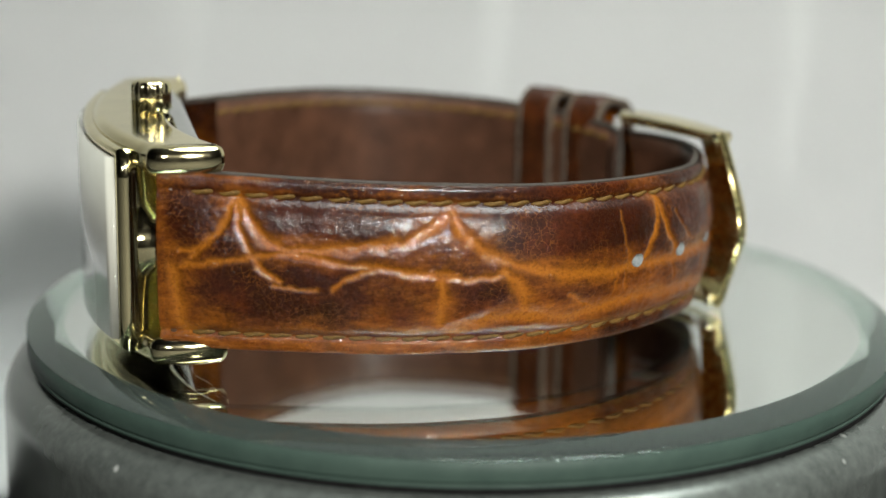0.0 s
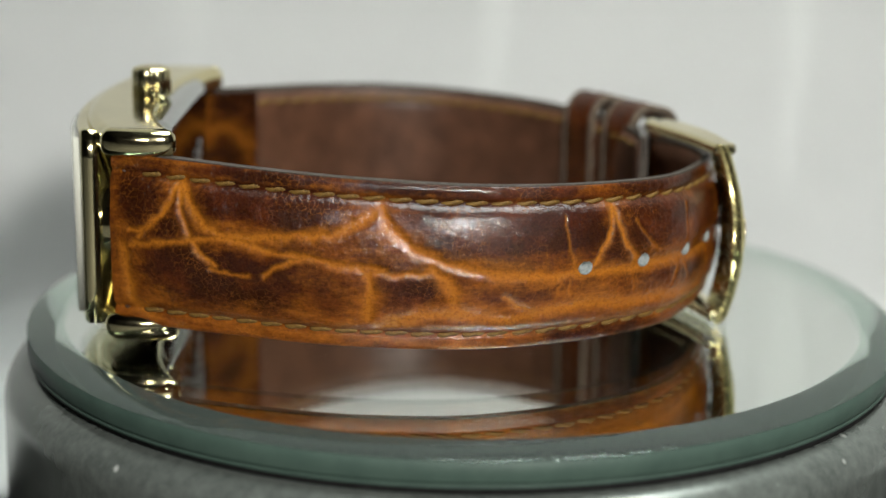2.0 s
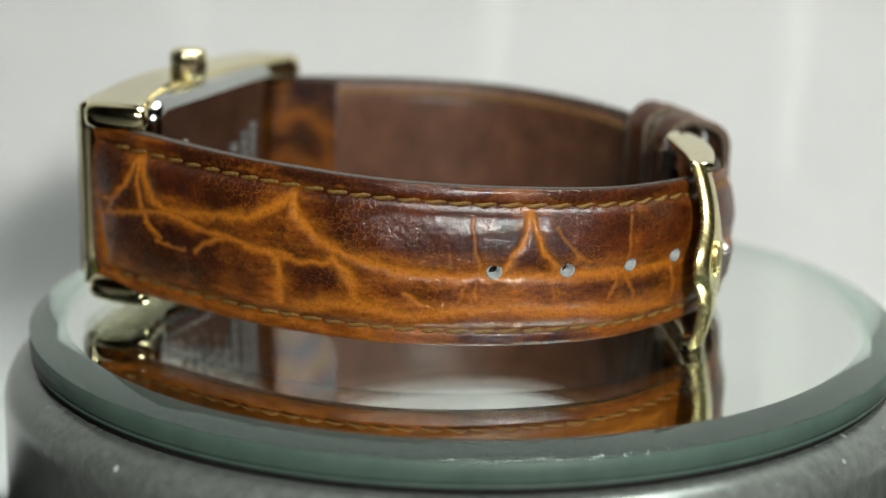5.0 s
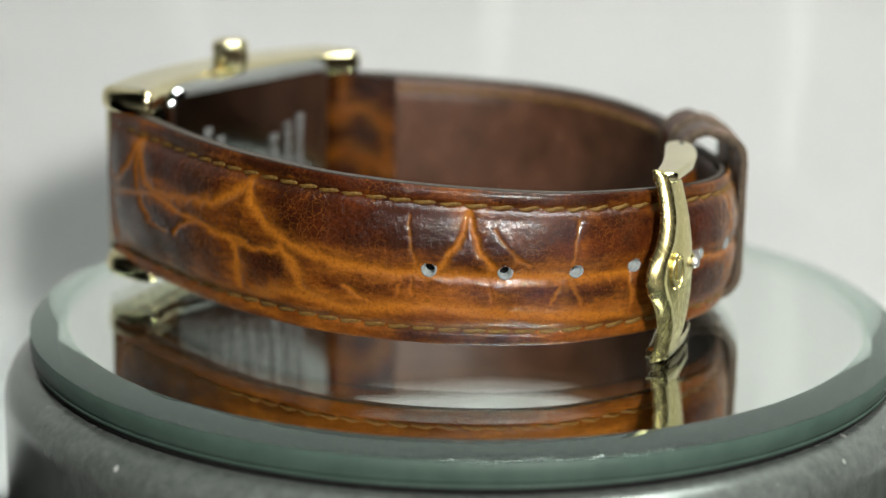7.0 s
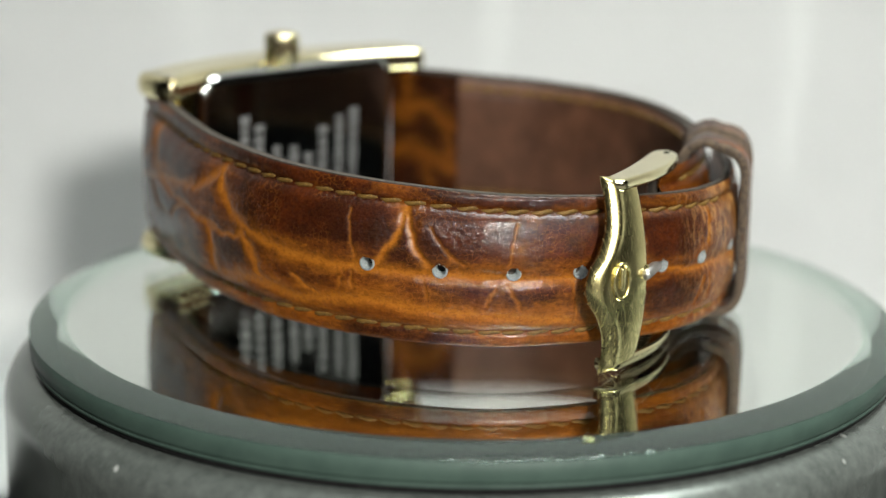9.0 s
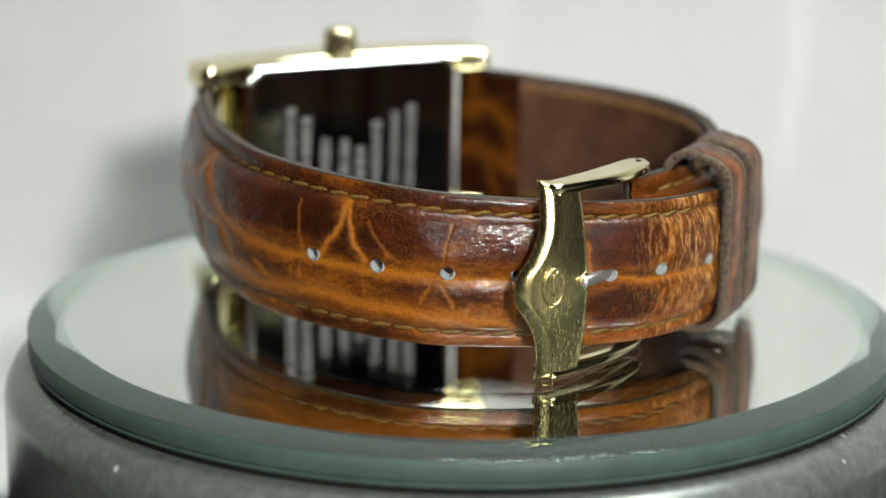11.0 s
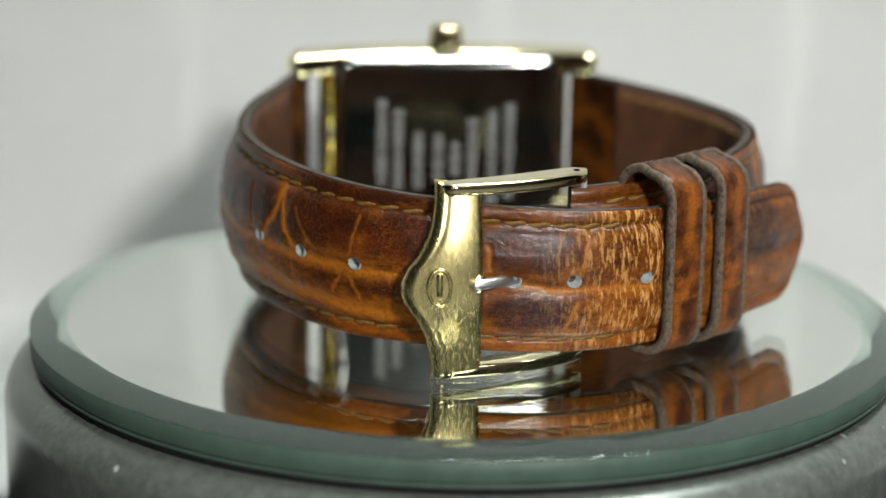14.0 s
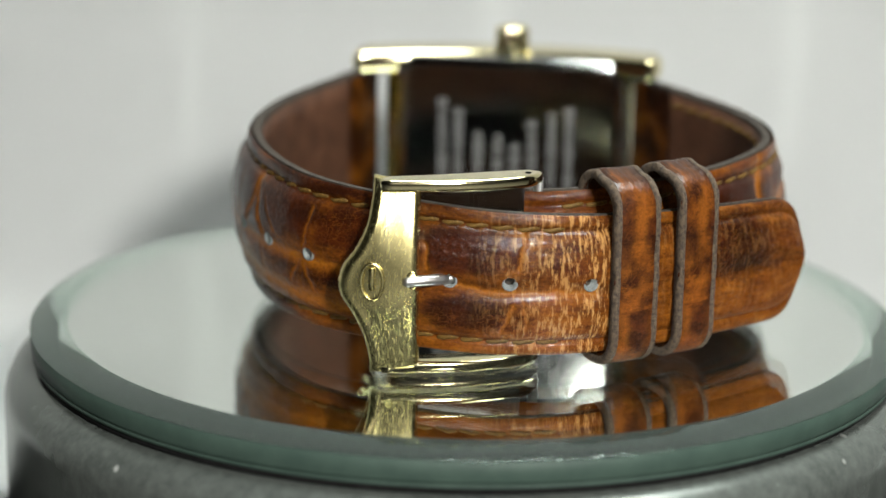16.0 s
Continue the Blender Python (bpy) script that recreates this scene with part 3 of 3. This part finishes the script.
HOLE_CRACKS = [
    (0.2, [(49.8, 15.4), (50.3, 11.4), (50.7, 9.4)]), (0.2, [(49.2, 8.3), (48.5, 4.2)]), (0.2, [(50.3, 8.1), (50.3, 6.0)]),
    (0.18, [(58.3, 7.9), (58.8, 4.6)]), (0.2, [(67.8, 15.2), (66.8, 10.2)]), (0.2, [(66.5, 8.7), (68.2, 5.0)]), (0.2, [(64.6, 5.2), (65.8, 8.2)]),
    (0.18, [(58.6, 14.3), (60.5, 11.8), (62.5, 10.2)]), (0.25, [(74.0, 9.8), (74.5, 2.9)]), (0.7, [(59.6, 8.9), (67.0, 8.8), (74.0, 8.8)]),
    (0.55, [(82.1, 9.8), (84.7, 9.4), (89.0, 8.5), (94.5, 8.7), (99.7, 8.5)]), (0.28, [(92.5, 16.8), (91.7, 11.6)]), (0.22, [(92.3, 7.5), (92.7, 3.7)]),
    (0.22, [(91.2, 6.9), (90.1, 3.5)]), (0.25, [(81.9, 13.7), (82.1, 10.8)])]
CREASES_LONG = NEAR_CASE + MIDDLE + HOLE_CRACKS


def random_creases(length, seed):
    """Wandering lines along and across a piece of hide."""
    rng = random.Random(seed)
    out = []
    for base in (6.0, 12.5):
        line, x = [], -1.0
        while x < length + 2:
            line.append((x, base + rng.uniform(-1.8, 1.8)))
            x += rng.uniform(2.5, 5)
        out.append((rng.uniform(0.5, 0.8), line))
    x = 2.0
    while x < length:
        y0 = rng.choice((1.0, 6.0, 12.0))
        out.append((rng.uniform(0.25, 0.6), [(x, y0), (x + rng.uniform(-1.2, 1.2), y0 + 3), (x + rng.uniform(-2, 2), y0 + 6)]))
        x += rng.uniform(2.0, 4.5)
    return out


def worn_long(s, w):
    return max(0.0, min(1.0, (s - 86) / 13)) * (1.0 if s < 102 else 0.15)


DARK_SCALES = [
    (19.0, 15.0, 9.0, 2.1, 0.85), (44.0, 14.2, 11.0, 3.0, 1.0), (13.0, 6.8, 9.8, 3.4, 0.9), (25.6, 6.4, 2.6, 2.3, 0.5), (33.4, 6.8, 3.6, 2.3, 1.0),
    (44.0, 6.8, 4.6, 1.3, 0.55), (4.0, 14.2, 2.8, 2.8, 0.6), (7.2, 11.6, 1.4, 1.0, 0.6), (63.0, 13.9, 5.4, 2.8, 1.0), (72.5, 13.4, 4.4, 2.6, 0.75),
    (67.0, 6.6, 7.0, 1.5, 0.8), (55.8, 11.6, 1.2, 1.6, 0.5), (86.5, 13.6, 6.0, 2.6, 0.9), (87.5, 5.4, 6.5, 2.2, 0.85), (97.0, 12.0, 3.0, 3.0, 0.4),
    (56.0, 1.0, 9.0, 1.0, 0.8), (40.0, 18.0, 12.0, 0.8, 0.9), (66.0, 18.0, 9.0, 0.8, 0.8), (18.0, 18.0, 8.0, 0.7, 0.6), (119.0, 13.0, 4.5, 4.0, 0.7)]


def random_scales(length, seed):
    rng = random.Random(seed)
    out, x = [], 3.0
    while x < length:
        for z in (3.6, 9.2, 14.8):
            out.append((x + rng.uniform(-2, 2), z + rng.uniform(-0.7, 0.7), rng.uniform(2.4, 4.6), rng.uniform(1.6, 2.5), rng.uniform(0.6, 1.0)))
        x += rng.uniform(5.5, 8.0)
    return out


def make_strap(name, label, band, creases, bulge, n, m, worn, holes=(), scales=()):
    th = band.thick
    strap = part(name, strap_mesh(band, creases, bulge, n, m, worn, holes, scales), LEATHER, watch, label)
    part("strap_edge", shell(band, lambda t: -0.42 - 0.3 * t, lambda t: -t + 0.12, 0.05, 420, 6), EDGE, strap, "dark painted strap edge", smooth=False)
    part("lining", shell(band, lambda t: -t + 0.45, lambda t: -t - 0.03, -0.55, 420, 6), LINING, strap, "smooth brown leather lining")
    return strap


BULGE_LONG = [(0, 0.5), (5, 1.7), (12, 2.2), (30, 2.2), (60, 1.7), (90, 1.25), (130, 0.7)]
BULGE_SHORT = [(0, 0.5), (6, 1.9), (35, 1.4), (80, 0.9)]
HOLES = []
for x, y, z in ((16.9, -21.3, 11.7), (22.2, -15.5, 11.5), (25.7, -8.7, 11.4), (27.3, -1.5, 11.2), (27.1, 8.2, 10.9), (25.6, 14.4, 10.9), (20.6, 21.2, 10.5)):
    s = nearest_s(LONG, x, y)
    _, _, _, hi, lo, _ = LONG.sample(s)
    HOLES.append((s, (z - lo) / (hi - lo)))
strap_long = make_strap("strap_long", "glossy cognac alligator strap piece with buckle holes", LONG, CREASES_LONG, BULGE_LONG, 860, 110, worn_long, HOLES, DARK_SCALES)
strap_short = make_strap("strap_short", "cognac alligator strap piece carrying the buckle", SHORT, random_creases(66, 4), BULGE_SHORT, 260, 56, None, (), random_scales(66, 5))


def fold_mesh(band, s0, s1, creases):
    """The alligator hide turned over onto the inside at the case end."""
    bm = bmesh.new()
    uv = bm.loops.layers.uv.new("map")
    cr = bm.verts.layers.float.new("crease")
    br = bm.verts.layers.float.new("near")
    segs = []
    for width, line in creases:
        q, _ = spline(line, 8 * (len(line) - 1))
        segs += [(*a, width) for a in q]
    segs = np.array(segs)
    rows = []
    for i in range(31):
        row = []
        for j in range(51):
            s, w = s0 + (s1 - s0) * i / 30, 0.02 + 0.96 * j / 50
            p, nn, d, hi, lo, th = band.sample(s)
            o = -th - 0.12 + 0.08 * noise.noise((s, w * 18, 2))
            dist = np.hypot(segs[:, 0] - s, segs[:, 1] - w * 18.5)
            v = bm.verts.new(((p[0] + nn[0] * o) * MM, (p[1] + nn[1] * o) * MM, (lo + (hi - lo) * w) * MM))
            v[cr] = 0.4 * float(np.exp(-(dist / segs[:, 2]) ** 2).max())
            v[br] = 0.35 + 0.65 * float(np.exp(-(dist / (1.2 + segs[:, 2])) ** 2).max())
            row.append((v, s, w))
        rows.append(row)
    for a, b in zip(rows, rows[1:]):
        for j in range(50):
            quad = (a[j], b[j], b[j + 1], a[j + 1])
            f = bm.faces.new([q[0] for q in quad])
            for lp, q in zip(f.loops, quad):
                lp[uv].uv = (q[1] / 10 + 3, q[2] * 1.85)
    bmesh.ops.solidify(bm, geom=bm.faces[:], thickness=-0.25 * MM)
    return bm


part("folded_end", fold_mesh(SHORT, 0.3, 9.5, random_creases(10, 11)), LEATHER, strap_short, "alligator hide turned over the inner end")
part("folded_end", fold_mesh(LONG, 0.3, 9.5, random_creases(10, 12)), LEATHER, strap_long, "alligator hide turned over the inner end")


def stitch_mesh():
    """A short twisted thread, 2 mm long."""
    bm = bmesh.new()
    rings = []
    n = 8
    for i in range(9):
        u = i / 8
        x = (u - 0.5) * 2.35
        r = 0.27 * (math.sin(math.pi * (0.08 + 0.84 * u)) ** 0.5)
        tw = u * 7
        lift = 0.18 * math.sin(math.pi * u) - 0.12
        rings.append([bm.verts.new((x * MM, r * (1 + 0.28 * math.cos(2 * a + tw)) * math.cos(a) * MM, (r * (1 + 0.28 * math.cos(2 * a + tw)) * math.sin(a) * 0.8 + lift) * MM))
                      for a in [2 * math.pi * k / n for k in range(n)]])
    for a, b in zip(rings, rings[1:]):
        for j in range(n):
            bm.faces.new((a[j], a[(j + 1) % n], b[(j + 1) % n], b[j]))
    bm.faces.new(rings[0][::-1])
    bm.faces.new(rings[-1])
    return bm


stitch_one = part("stitch", stitch_mesh(), THREAD, strap_long)
_first = True
for band, owner, s0, s1, bulge in ((LONG, strap_long, 4.5, 97.0, BULGE_LONG), (SHORT, strap_short, 4.5, SHORT.length - 4, BULGE_SHORT)):
    for w in (0.1, 0.9):
        s = s0
        while s < s1:
            m = band.frame_at(s, w, relief(band, s, w, bulge) + 0.16) @ Matrix.Rotation(radians(random.uniform(3, 9)), 4, "Z")
            if _first:
                ob, _first = stitch_one, False
            else:
                ob = new("stitch", stitch_one.data)
                ob.parent = owner
            ob.matrix_basis = m
            s += 2.75 + random.uniform(-0.12, 0.12)

for w in (0.1, 0.9):
    s = 11.0
    while s < SHORT.length - 4:
        ob = new("stitch", stitch_one.data)
        ob.parent = strap_short
        ob.matrix_basis = SHORT.frame_at(s, w, -SHORT.sample(s)[5] - 0.02) @ Matrix.Rotation(math.pi, 4, "X") @ Matrix.Rotation(radians(random.uniform(3, 9)), 4, "Z")
        s += 2.75 + random.uniform(-0.12, 0.12)

# buckle holes
def hole_mesh():
    bm = lathe([(0.84, -1.95), (0.84, -0.05), (0.74, 0.02), (0.62, -0.05), (0.56, -1.8), (0, -1.8), (0, -1.95)], 24, False)
    return bm


hole_one = part("strap_hole", hole_mesh(), HOLE_WALL, strap_long, "punched buckle hole, pale for raw edge and light through, black shaded floor")


# black floor stands for the shade deep in the hole
hole_one.data.materials.append(BLACK)
for f in hole_one.data.polygons:
    if max((hole_one.data.vertices[i].co.xy.length for i in f.vertices)) < 0.58 * MM:
        f.material_index = 1
for k, (s, w) in enumerate(HOLES):
    m = LONG.frame_at(s, w, relief(LONG, s, w, BULGE_LONG) + 0.02)
    ob = hole_one if k == 0 else new("strap_hole", hole_one.data)
    ob.parent = strap_long
    ob.matrix_basis = m


# strap loops
def loop_mesh(depth, hi, lo, width, thick):
    """A leather band bent round both straps: local x along the strap, y up, z outwards, in mm."""
    bm = bmesh.new()
    uv = bm.loops.layers.uv.new("map")
    br = bm.verts.layers.float.new("near")
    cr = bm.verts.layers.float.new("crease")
    path = []
    r = 2.6
    for cx, cy, a0 in ((0 - r, hi - 0.5 - r, 0), (-depth + r, hi - r, 90), (-depth + r, lo + r, 180), (0 - r, lo + r, 270)):
        for k in range(9):
            a = radians(a0 + 90 * k / 8)
            path.append((cx + r * math.cos(a), cy + r * math.sin(a), math.cos(a), math.sin(a)))
    full = []
    for a, b in zip(path, path[1:] + path[:1]):
        steps = max(1, int(math.hypot(b[0] - a[0], b[1] - a[1]) / 1.0))
        for k in range(steps):
            u = k / steps
            full.append([a[i] + (b[i] - a[i]) * u for i in range(4)])
    n = 8
    rings, cum = [], 0
    for i, (z, y, nz, ny) in enumerate(full):
        ring = []
        for k in range(n + 1):
            x = (k / n - 0.5) * width
            o = thick * (1 - 0.25 * (2 * k / n - 1) ** 4) + 0.12 * noise.noise((x * 0.8, y * 0.5, depth))
            edge = 0.3 * noise.noise((y * 1.1, z, x * 0.2 + width)) if k in (0, n) else 0
            ring.append(bm.verts.new(((x + edge) * MM, (y + ny * o) * MM, (z + nz * o) * MM)))
        for k in range(n, -1, -1):
            x = (k / n - 0.5) * width
            ring.append(bm.verts.new((x * MM, y * MM, z * MM)))
        for v in ring:
            c = v.co / MM
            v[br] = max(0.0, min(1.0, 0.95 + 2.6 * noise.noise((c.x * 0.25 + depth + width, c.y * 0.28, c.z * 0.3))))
            # inner half darker: dark red hide, with the shadow there put into its tone
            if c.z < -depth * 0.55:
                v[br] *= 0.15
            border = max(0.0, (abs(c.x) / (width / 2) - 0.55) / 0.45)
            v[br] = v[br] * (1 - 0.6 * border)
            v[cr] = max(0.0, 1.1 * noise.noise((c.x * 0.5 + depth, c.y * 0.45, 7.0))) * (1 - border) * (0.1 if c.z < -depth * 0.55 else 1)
        rings.append(ring)
    m = len(rings[0])
    for i, a in enumerate(rings):
        b = rings[(i + 1) % len(rings)]
        for j in range(m):
            f = bm.faces.new((a[j], a[(j + 1) % m], b[(j + 1) % m], b[j]))
            for lp in f.loops:
                c = lp.vert.co
                lp[uv].uv = (c.x * 100 + depth, c.y * 100 + c.z * 30)
    return bm


for s_at, hi, lo, width in ((nearest_s(LONG, 17.2, 24.4), 20.9, 1.9, 5.2), (nearest_s(LONG, 10.8, 29.0), 21.0, 1.8, 4.9)):
    m = LONG.frame_at(s_at, 0.0, 0.6)
    m.translation.z = 0
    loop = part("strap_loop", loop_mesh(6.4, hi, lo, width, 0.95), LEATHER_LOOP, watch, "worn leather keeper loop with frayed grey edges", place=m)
    for side in (-1, 1):
        part("frayed_edge", loop_mesh(6.4, hi, lo, 0.75, 0.97), RAW_EDGE, loop, place=Matrix.Translation((side * (width / 2 - 0.24) * MM, 0, 0)))


# buckle
FRONT = Matrix.Translation((29.3 * MM, 1.6 * MM, 0)) @ Matrix.Rotation(radians(21), 4, "Z") @ Matrix.Translation((-29.3 * MM, -1.6 * MM, 0))


def plate_mesh():
    """The wide front bar: waved outline, rounded rims, bent a little with the strap."""
    left = [(0.4, 21.4), (0.25, 19.2), (-0.3, 16.4), (-1.5, 14.0), (-2.9, 12.2), (-3.5, 10.4), (-3.2, 8.8), (-1.9, 7.0), (-0.8, 5.0), (-0.1, 2.6), (0.1, 0.2)]
    q, _ = spline(left, 90)
    bm = bmesh.new()
    nu, nv, r, th = 36, 90, 0.75, 1.35

    def at(u, v, back):
        a0, z = q[v]
        f = v / nv
        a1 = 5.75 - 0.15 * math.exp(-min(f, 1 - f) / 0.02)
        z = z + (10.8 - z) * 0.055 * u
        a = a0 + (a1 - a0) * u
        e = min((a - a0) * 0.8, (a1 - a), f * 21.5, (1 - f) * 21.5)
        drop = r - math.sqrt(max(r * r - (r - e) ** 2, 0)) if e < r else 0.0
        lip = 0.16 * math.exp(-((a - a0 - 1.1) / 0.5) ** 2)
        x = 27.4 + 0.8 * (1 - z / 21) + 1.9 * (1 - ((z - 10.8) / 10.5) ** 2) - 0.03 * (a - 2.6) ** 2 - 0.02 * max(a - 3.9, 0) ** 2
        x += (r * 0.6 + drop * 0.4 - 0.45) if back else th - drop + lip
        return FRONT @ Vector((x * MM, (1.6 + (a - 1.6) * 0.92) * MM, z * MM))

    faces = []
    for back in (False, True):
        grid = [[bm.verts.new(at(u / nu, v, back)) for u in range(nu + 1)] for v in range(nv + 1)]
        for v in range(nv):
            for u in range(nu):
                quad = (grid[v][u], grid[v][u + 1], grid[v + 1][u + 1], grid[v + 1][u])
                bm.faces.new(quad[::-1] if back else quad)
        faces.append(grid)
    f, b = faces
    loop_f = f[0] + [row[-1] for row in f[1:]] + f[-1][-2::-1] + [row[0] for row in f[-2:0:-1]]
    loop_b = b[0] + [row[-1] for row in b[1:]] + b[-1][-2::-1] + [row[0] for row in b[-2:0:-1]]
    for k in range(len(loop_f)):
        n = (k + 1) % len(loop_f)
        bm.faces.new((loop_f[k], loop_f[n], loop_b[n], loop_b[k]))
    return bm


buckle = part("buckle", plate_mesh(), GOLD_WORN, watch, "scratched gold pin buckle with waved front bar")


def arm_mesh():
    """Leaf-shaped side arm of the buckle, flat, 1.2 mm thick."""
    a, b = np.array((28.9, 0.9)), np.array((17.8, 14.6))
    d = (b - a) / np.linalg.norm(b - a)
    nrm = np.array((d[1], -d[0]))
    L = np.linalg.norm(b - a)
    side1, side2 = [], []
    for u in np.linspace(0, 1, 17):
        half = 1.15 + 0.75 * math.sin(math.pi * min(u * 0.62 + 0.1, 1.0)) ** 2 if u < 0.85 else 1.75 * math.sqrt(max(1 - ((u - 0.85) / 0.152) ** 2, 0.02))
        c = a + d * L * u + nrm * 0.9 * math.sin(math.pi * u)
        side1.append(tuple(c + nrm * half))
        side2.append(tuple(c - nrm * half))
    bm = rounded_prism(side1 + side2[::-1], 0, 1.3, 0.45, 4)
    return bm


arm_one = part("buckle_arm", arm_mesh(), GOLD, buckle, place=Matrix.Translation((0, 0, 19.9 * MM)), firm=True)
arm_two = new("buckle_arm", arm_one.data)
arm_two.parent, arm_two.matrix_basis = buckle, Matrix.Translation((0, 0, 0.35 * MM))
# flat black discs stand for the shade in the arms' holes
for zz in (21.2, 0.36):
    part("bar_hole_shade", lathe([(0, 0), (0.34, 0), (0.34, 0.05), (0, 0.08)], 16, False), BLACK, buckle, "black disc for the shade in a spring bar hole", place=Matrix.Translation((19.2 * MM, 13.6 * MM, zz * MM)))
bm = lathe([(0, 0.6), (0.55, 0.6), (0.55, 20.4), (0, 20.4)], 16, False)
part("buckle_bar", bm, PIN_STEEL, buckle, place=Matrix.Translation((17.4 * MM, 14.0 * MM, 0)))


def rod(a, b, r0, r1, n=14):
    a, b = Vector(a) * MM, Vector(b) * MM
    L = (b - a).length / MM
    bm = lathe([(0, 0), (r0 * 0.7, 0), (r0, 0.25), (r1, L - 0.35), (r1 * 0.6, L), (0, L)], n, False)
    bm.transform(Matrix.Translation(a) @ (b - a).to_track_quat("Z", "Y").to_matrix().to_4x4())
    return bm


pin = part("pin", rod((20.2, 12.6, 10.9), (27.4, 7.7, 10.9), 0.6, 0.6), PIN_STEEL, buckle, "worn steel buckle pin")
part("pin_tip", rod((27.0, 8.1, 10.9), (30.5, 4.5, 10.9), 0.62, 0.56), PIN_STEEL, pin)
bm = bmesh.new()
bmesh.ops.create_uvsphere(bm, u_segments=20, v_segments=12, radius=0.9 * MM)
bmesh.ops.scale(bm, vec=(0.45, 0.9, 1.1), verts=bm.verts)
part("pin_rest", bm, GOLD_WORN, buckle, place=FRONT @ Matrix.Translation((30.7 * MM, 4.7 * MM, 10.9 * MM)))


def emblem_mesh():
    """A raised oval ring with an upright bar."""
    bm = bmesh.new()
    n, m = 40, 8
    rings = []
    for k in range(n):
        a = 2 * math.pi * k / n
        c = Vector((0, 1.15 * math.cos(a), 1.9 * math.sin(a)))
        o = Vector((0, math.cos(a), math.sin(a)))
        rings.append([bm.verts.new((c + o * 0.22 * math.cos(b) + Vector((0.22 * math.sin(b), 0, 0))) * MM) for b in [2 * math.pi * j / m for j in range(m)]])
    for k, a in enumerate(rings):
        b = rings[(k + 1) % n]
        for j in range(m):
            bm.faces.new((a[j], a[(j + 1) % m], b[(j + 1) % m], b[j]))
    return bm


part("emblem_ring", emblem_mesh(), GOLD_WORN, buckle, place=FRONT @ pose(30.9 * MM, 0.6 * MM, 10.7 * MM, 0, 0, -5))
part("emblem_bar", rounded_prism([(-0.2, -0.3), (0.25, -0.3), (0.25, 0.3), (-0.2, 0.3)], -1.1, 1.3, 0.12, 3), GOLD_WORN, buckle, place=FRONT @ pose(30.9 * MM, 0.6 * MM, 10.9 * MM, 0, 0, -5))


def motions():
    """The mirror turns on its base and carries the watch."""
    rows = [(t, pose(dx * MM, 0, 0, 0, 0, a)) for t, a, dx in TURN]
    walk(watch, rows)
    walk(mirror, [(t, pose((dx - 1.4) * MM, 0, 0, 0, 0, a)) for t, a, dx in TURN])


motions()
